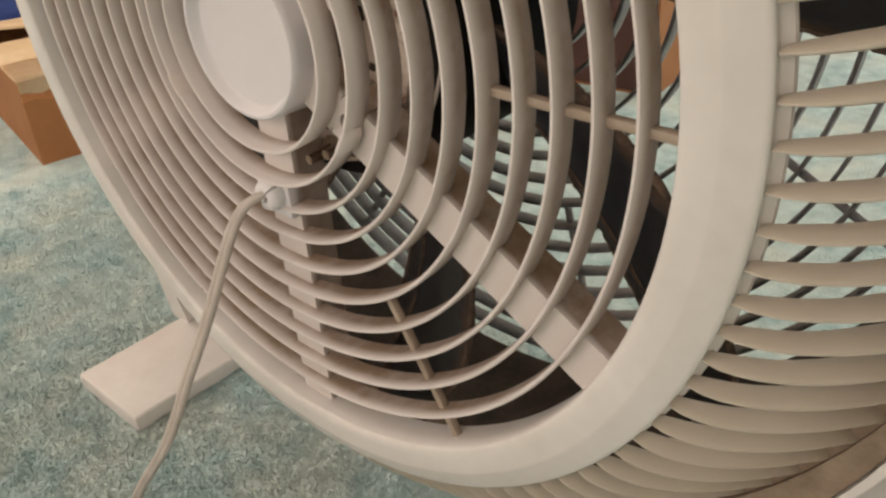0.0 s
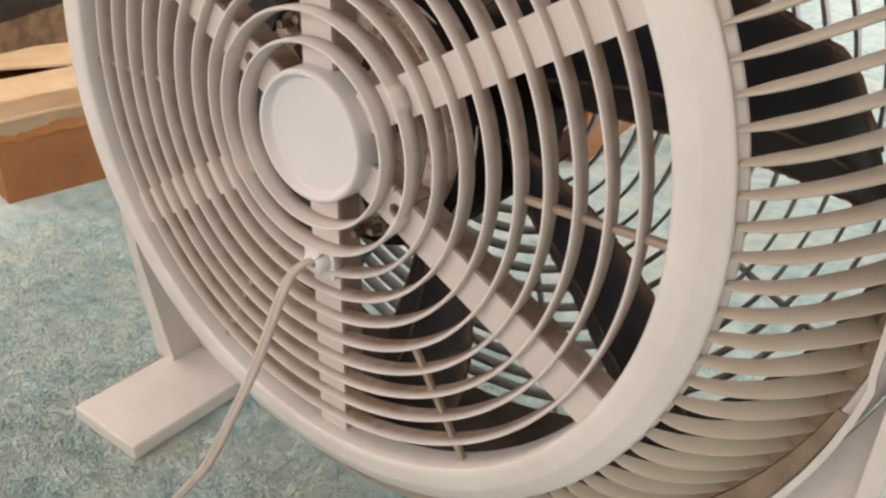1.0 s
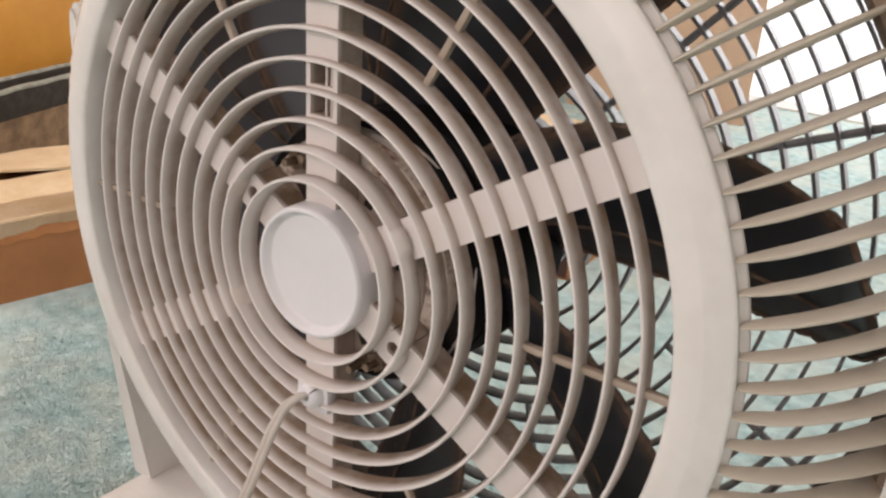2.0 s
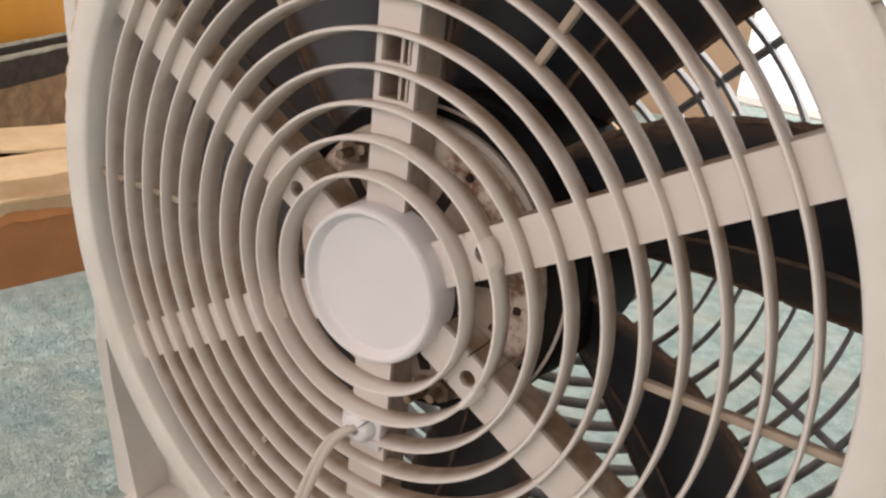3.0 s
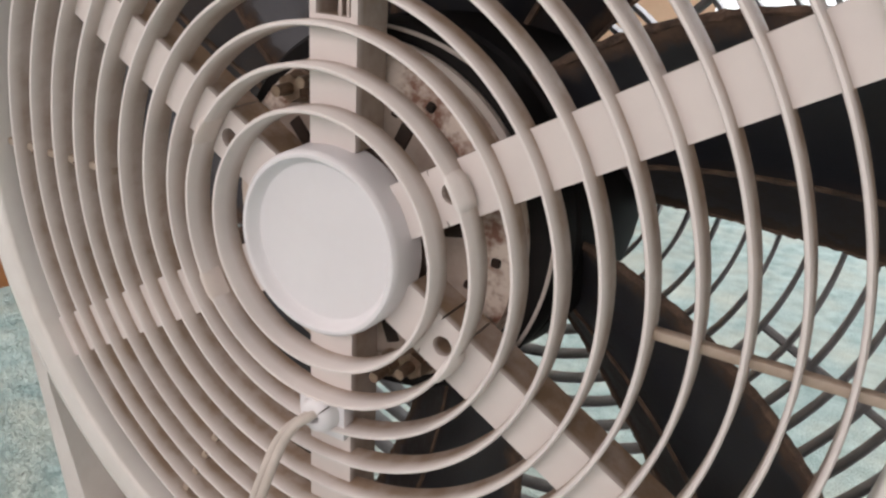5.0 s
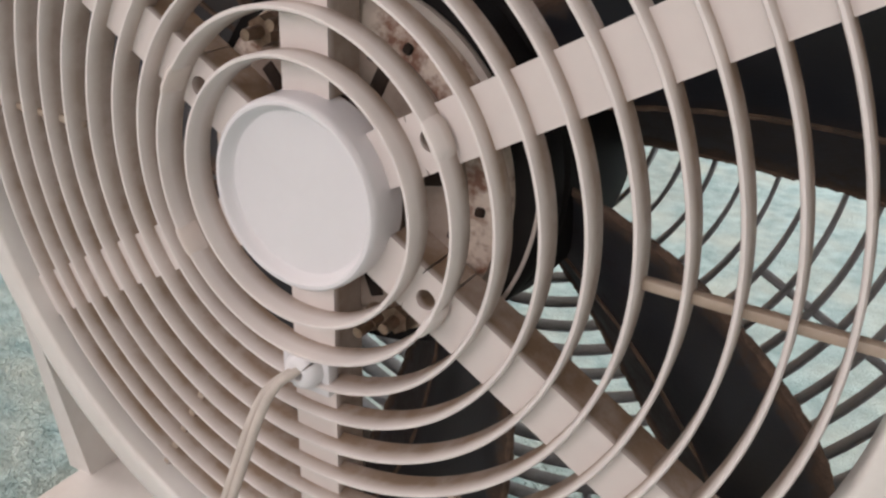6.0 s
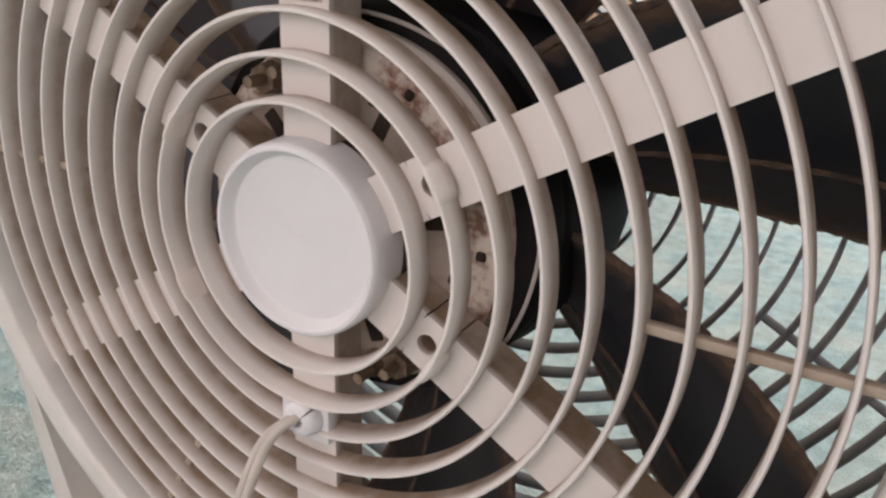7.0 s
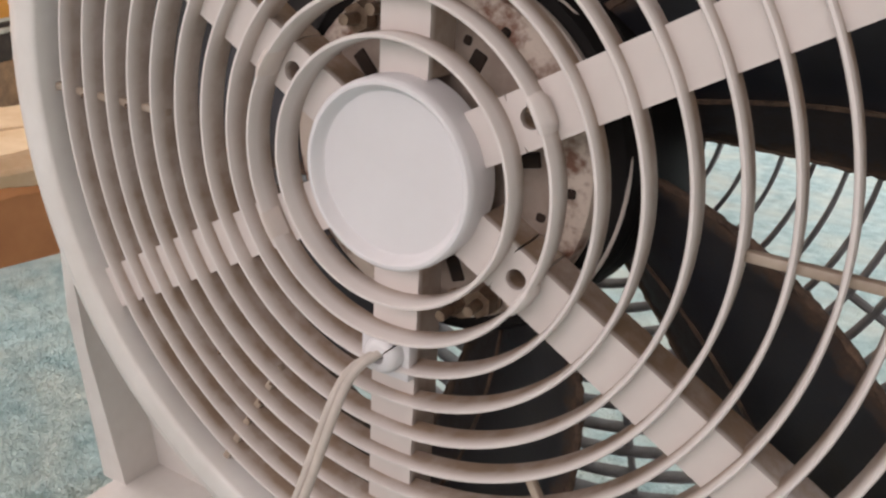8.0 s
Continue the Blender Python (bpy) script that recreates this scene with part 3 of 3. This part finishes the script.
def arm(side):
    inner = 0.2845
    arc = [(0.3062 * math.cos(radians(a)), 0.3062 * math.sin(radians(a))) for a in range(-14, -55, -4)]
    pts = [(inner, 0.020), (inner, -0.060), *arc, (0.168, -0.290), (0.215, -H + 0.014), (0.318, -H + 0.014), (0.298, -0.18), (0.297, -0.05), (0.297, 0.020)]
    pts = [(side * x, z) for x, z in pts]
    ob = part("stand_arm", lean(prism(bmesh.new(), pts, 0.097, 0.103)), PLASTIC, fan, "white plastic stand arm", smooth=False)
    # flanges along its edges
    bm = bmesh.new()
    prism(bm, [(side * x, z) for x, z in ((0.2990, -H + 0.013), (0.3245, -H + 0.013), (0.3050, -0.18), (0.3015, -0.045), (0.2955, -0.045), (0.2945, -0.15), (0.2900, -0.205))], 0.064, 0.104)
    part("arm_flange", lean(bm), PLASTIC, ob)
    bm = bmesh.new()
    rail = {a: 0.2935 + 0.0005 * (-a - 14) for a in range(-14, -55, -4)}
    line = [(inner - 0.001, 0.026), (inner - 0.001, -0.062), *[(r * math.cos(radians(a)), r * math.sin(radians(a))) for a, r in rail.items()]]
    prism(bm, [(side * x, z) for x, z in line] + [(side * (x + 0.0035), z - 0.001) for x, z in reversed(line)], 0.068, 0.086)
    part("arm_flange", bm, PLASTIC, ob)
    # brown strip that stands in for shade between the ring and the rail
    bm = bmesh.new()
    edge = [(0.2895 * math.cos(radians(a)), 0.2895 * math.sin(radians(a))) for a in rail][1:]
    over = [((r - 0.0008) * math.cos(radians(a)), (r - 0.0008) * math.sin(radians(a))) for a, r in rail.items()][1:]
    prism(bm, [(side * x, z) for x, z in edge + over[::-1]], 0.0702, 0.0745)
    part("seam_shade", bm, FLANGE, ob, "brown strip painted as shade in the seam")
    # smooth outer plate down from the pivot
    if side > 0:
        bm = bmesh.new()
        prism(bm, [(x, z) for x, z in ((0.2940, 0.030), (0.2950, -0.060), (0.2962, -0.180), (0.3020, -0.230), (0.3090, -0.230), (0.3040, -0.180), (0.3045, -0.080), (0.3110, -0.03), (0.3175, 0.030))], 0.0610, 0.0660)
        part("arm_cover", bm, PLASTIC, ob)
    # rounded cover over the pivot
    bm = bmesh.new()
    bmesh.ops.create_cone(bm, cap_ends=True, segments=40, radius1=1, radius2=1, depth=1, matrix=pose(0, 0, 0, 90, 0, 0))
    bmesh.ops.transform(bm, matrix=Matrix.Translation((side * (0.3130 if side > 0 else 0.3020), 0.0690 if side > 0 else 0.0740, 0.030)) @ pose(0, 0, 0, 0, side * 10, 0) @ Matrix.Diagonal((0.0145, 0.018, 0.072, 1)), verts=bm.verts)
    bmesh.ops.bevel(bm, geom=[e for e in bm.edges if e.calc_face_angle(0) > 1.0], offset=0.004, segments=3, affect="EDGES")
    part("pivot_cover", bm, PLASTIC, ob)
    return ob


def foot(side):
    xs = sorted((side * 0.3125, side * 0.2245))
    bm = box(bmesh.new(), (xs[0], -0.0105, -H), (xs[1], 0.215, -H + 0.0155), bevel=0.0022, segs=3)
    return part("stand_foot", bm, PLASTIC, fan, "flat white plastic foot")


for side in (-1, 1):
    arm(side)
    foot(side)
bm = bmesh.new()
bmesh.ops.create_cone(bm, cap_ends=True, segments=48, radius1=1, radius2=1, depth=1, matrix=pose(0, 0, 0, 90, 0, 0))
bmesh.ops.transform(bm, matrix=Matrix.Translation((0.3133, 0.0598, 0.0359)) @ pose(0, 0, 0, 0, 10, 0) @ Matrix.Diagonal((0.0085, 0.0012, 0.055, 1)), verts=bm.verts)
part("decal", bm, BLUE, fan, "blue oval decal")


# ---- things round the fan ----
def shell(lo, hi, t):
    """An open box with walls of thickness t."""
    bm = box(bmesh.new(), lo, hi)
    top = max(bm.faces, key=lambda f: f.calc_center_median().z)
    inner = bmesh.ops.inset_region(bm, faces=[top], thickness=t, depth=0)
    down = bmesh.ops.extrude_face_region(bm, geom=[top])
    bmesh.ops.translate(bm, vec=(0, 0, -(hi[2] - lo[2]) + t), verts=[v for v in down["geom"] if isinstance(v, bmesh.types.BMVert)])
    bmesh.ops.delete(bm, geom=[top], context="FACES")
    return bm


def carton(name, at, size, turn, mat, top_mat, label, flaps=True, tape=True):
    sx, sy, sz = size
    ob = thing(name, at, label, "box", "", turn)
    t = 0.004
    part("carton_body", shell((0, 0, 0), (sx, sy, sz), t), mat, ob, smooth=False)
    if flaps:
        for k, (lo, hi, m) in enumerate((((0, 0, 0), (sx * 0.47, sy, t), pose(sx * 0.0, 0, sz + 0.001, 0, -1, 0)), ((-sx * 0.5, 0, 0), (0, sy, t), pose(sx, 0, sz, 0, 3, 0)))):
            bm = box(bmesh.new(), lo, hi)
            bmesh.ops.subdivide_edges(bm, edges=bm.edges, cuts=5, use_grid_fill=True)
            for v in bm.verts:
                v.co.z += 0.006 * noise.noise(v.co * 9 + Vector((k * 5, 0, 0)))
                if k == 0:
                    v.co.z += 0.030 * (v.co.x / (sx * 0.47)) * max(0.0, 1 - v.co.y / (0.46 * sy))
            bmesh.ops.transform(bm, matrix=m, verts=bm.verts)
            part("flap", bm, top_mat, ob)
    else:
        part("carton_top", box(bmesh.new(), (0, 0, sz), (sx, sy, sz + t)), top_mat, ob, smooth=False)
    if tape:
        # a torn paper strip is glued along the upper front edge
        bm = bmesh.new()
        n = 30
        top = [bm.verts.new((sx + 0.0016, sy * i / n, sz + 0.001)) for i in range(n + 1)]
        low = [bm.verts.new((sx + 0.0016, sy * i / n, sz - 0.026 + 0.006 * noise.noise(Vector((i * 0.7, 0, 0))))) for i in range(n + 1)]
        for i in range(n):
            bm.faces.new((top[i], top[i + 1], low[i + 1], low[i]))
        out = bmesh.ops.extrude_face_region(bm, geom=bm.faces[:])
        bmesh.ops.translate(bm, vec=(-0.0012, 0, 0), verts=[v for v in out["geom"] if isinstance(v, bmesh.types.BMVert)])
        part("edge_strip", bm, TAPE, ob, "torn orange-brown paper strip", smooth=False)
        # pale paper folded over the upper edge, its lower border torn
        bm = bmesh.new()
        rows = []
        for i in range(61):
            y = sy * i / 60
            drop = 0.013 + 0.008 * noise.noise(Vector((y * 16, 1, 0))) + 0.004 * noise.noise(Vector((y * 70, 2, 0)))
            lift = 0.008 + 0.002 * noise.noise(Vector((y * 30, 4, 0)))
            rows.append([bm.verts.new(p) for p in ((sx * 0.80, y, sz + lift + 0.001), (sx - 0.004, y, sz + 0.006), (sx + 0.0024, y, sz + 0.002), (sx + 0.0030, y, sz - drop))])
        for a, b in zip(rows, rows[1:]):
            for q in range(3):
                bm.faces.new((a[q], a[q + 1], b[q + 1], b[q]))
        out = bmesh.ops.solidify(bm, geom=bm.faces[:], thickness=0.0006)
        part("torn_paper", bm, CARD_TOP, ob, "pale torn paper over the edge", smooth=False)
        part("tape", box(bmesh.new(), (sx * 0.45, sy * 0.36, sz * 0.72), (sx + 0.001, sy * 0.58, sz * 1.02 + 0.004)), TAPE, ob, "brown packing tape", smooth=False)
    return ob


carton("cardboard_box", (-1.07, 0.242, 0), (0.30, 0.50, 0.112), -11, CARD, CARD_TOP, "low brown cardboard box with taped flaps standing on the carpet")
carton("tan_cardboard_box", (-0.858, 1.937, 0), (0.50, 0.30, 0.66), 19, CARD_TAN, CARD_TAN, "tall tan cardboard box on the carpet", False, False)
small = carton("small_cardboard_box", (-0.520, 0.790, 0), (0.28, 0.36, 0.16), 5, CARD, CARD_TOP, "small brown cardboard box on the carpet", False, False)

# added panel that darkens the box front in place of its shade
part("shade_panel", box(bmesh.new(), (0.004, -0.0012, 0.004), (0.276, 0.0002, 0.157)), MAROON, small, "dark maroon panel for the shaded front", smooth=False)


def cabinet():
    ob = thing("wooden_cabinet", (-1.78, 0.10, 0), "orange varnished wooden cabinet with plain doors", "cabinet", "", 6)
    part("cabinet_body", box(bmesh.new(), (0, 0, 0), (0.28, 1.30, 0.85), bevel=0.003), WOOD, ob, smooth=False)
    for k in range(3):
        part("door", box(bmesh.new(), (0.2805, 0.006 + 0.43 * k, 0.03), (0.296, 0.430 + 0.43 * k, 0.83), bevel=0.003), WOOD, ob)


cabinet()


def basket():
    ob = thing("storage_basket", (-1.29, 0.60, 0), "flat brown woven fabric bin with a dark grey rim", "basket", "", 19)
    sx, sy, sz, t = 0.07, 0.70, 0.17, 0.008
    bm = shell((-sx / 2, -sy / 2, 0), (sx / 2, sy / 2, sz), t)
    bmesh.ops.subdivide_edges(bm, edges=bm.edges[:], cuts=36, use_grid_fill=True)
    # soft upright folds
    for v in bm.verts:
        v.co.x += 0.0075 * noise.noise(Vector((v.co.y * 28, v.co.z * 5, 0.3))) * min(1.0, v.co.z / 0.03)
    part("basket_body", bm, BASKET, ob)
    for x in (-sx / 2, sx / 2):
        bm = bmesh.new()
        tube(bm, [(x + 0.002 * noise.noise(Vector((y * 20, 0, 0))), y, sz + 0.007 + 0.002 * noise.noise(Vector((y * 14, 3, 0)))) for y in np.linspace(-sy / 2, sy / 2, 40)], 0.0050, 8)
        part("piping", bm, PIPING, ob, "pale grey piping on the rim")
    bm = bmesh.new()
    a, b = sx / 2 + 0.004, sy / 2 + 0.004
    z0, z1 = sz - 0.045, sz + 0.006
    for lo, hi in (((-a, -b, z0), (-a + 0.014, b, z1)), ((a - 0.014, -b, z0), (a, b, z1)), ((-a + 0.014, -b, z0), (a - 0.014, -b + 0.014, z1)), ((-a + 0.014, b - 0.014, z0), (a - 0.014, b, z1))):
        box(bm, lo, hi, bevel=0.004)
    part("basket_rim", bm, TRIM, ob, "dark grey fabric rim")
    return ob


basket()


def book():
    ob = thing("blue_book", (-1.100, 0.285, 0), "blue hardback book standing on edge behind the cardboard box", "book", "", -8)
    for x in (-0.0140, 0.0110):
        part("book_cover", box(bmesh.new(), (x, -0.07, 0), (x + 0.003, 0.07, 0.185), bevel=0.0008), BOOK, ob)
    part("spine", box(bmesh.new(), (-0.0110, -0.07, 0), (0.0110, -0.067, 0.185)), BOOK, ob)
    part("pages", box(bmesh.new(), (-0.0108, -0.0668, 0.003), (0.0108, 0.066, 0.182)), WHITE, ob, "white paper pages", smooth=False)


book()


# ---- carpet pile ----
def pile(n, lo, hi, seed, tall=1.0):
    rng = np.random.default_rng(seed)
    x, y = rng.uniform(lo[0], hi[0], n), rng.uniform(lo[1], hi[1], n)
    edge = np.minimum(np.minimum(x - lo[0], hi[0] - x), np.minimum(y - lo[1], hi[1] - y))
    keep = rng.uniform(0, 1, n) < edge / 0.22
    x, y = x[keep], y[keep]
    n = len(x)
    h, w, t = tall * rng.uniform(0.0012, 0.0038, n), rng.uniform(0.0010, 0.0018, n), rng.uniform(0, 6.283, n)
    tip, way = rng.uniform(0, 0.004, n), rng.uniform(0, 6.283, n)
    v = np.zeros((n, 4, 3))
    for k in range(3):
        v[:, k] = np.stack([x + w * np.cos(t + 2.094 * k), y + w * np.sin(t + 2.094 * k), np.full(n, -0.001)], 1)
    v[:, 3] = np.stack([x + tip * np.cos(way), y + tip * np.sin(way), h], 1)
    base = 4 * np.arange(n)[:, None]
    f = np.concatenate([base + np.array(q) for q in ((0, 1, 3), (1, 2, 3), (2, 0, 3))])
    return v.reshape(-1, 3), f


tufts = [pile(170000, (-0.75, -0.45), (0.28, 0.36), 1, 1.15), pile(40000, (-0.30, 0.10), (0.85, 1.2), 3, 0.35)]
verts, faces, k = [], [], 0
for v, f in tufts:
    verts.append(v)
    faces.append(f + k)
    k += len(v)
verts, faces = np.concatenate(verts), np.concatenate(faces)
me = bpy.data.meshes.new("carpet_pile")
me.vertices.add(len(verts))
me.vertices.foreach_set("co", verts.ravel())
me.loops.add(faces.size)
me.loops.foreach_set("vertex_index", faces.ravel().astype(np.int32))
me.polygons.add(len(faces))
me.polygons.foreach_set("loop_start", np.arange(0, faces.size, 3, dtype=np.int32))
me.update(calc_edges=True)
me.materials.append(CARPET)
tagged(new("carpet_pile", me), "teal and grey carpet tufts", "carpet", kind="stuff")
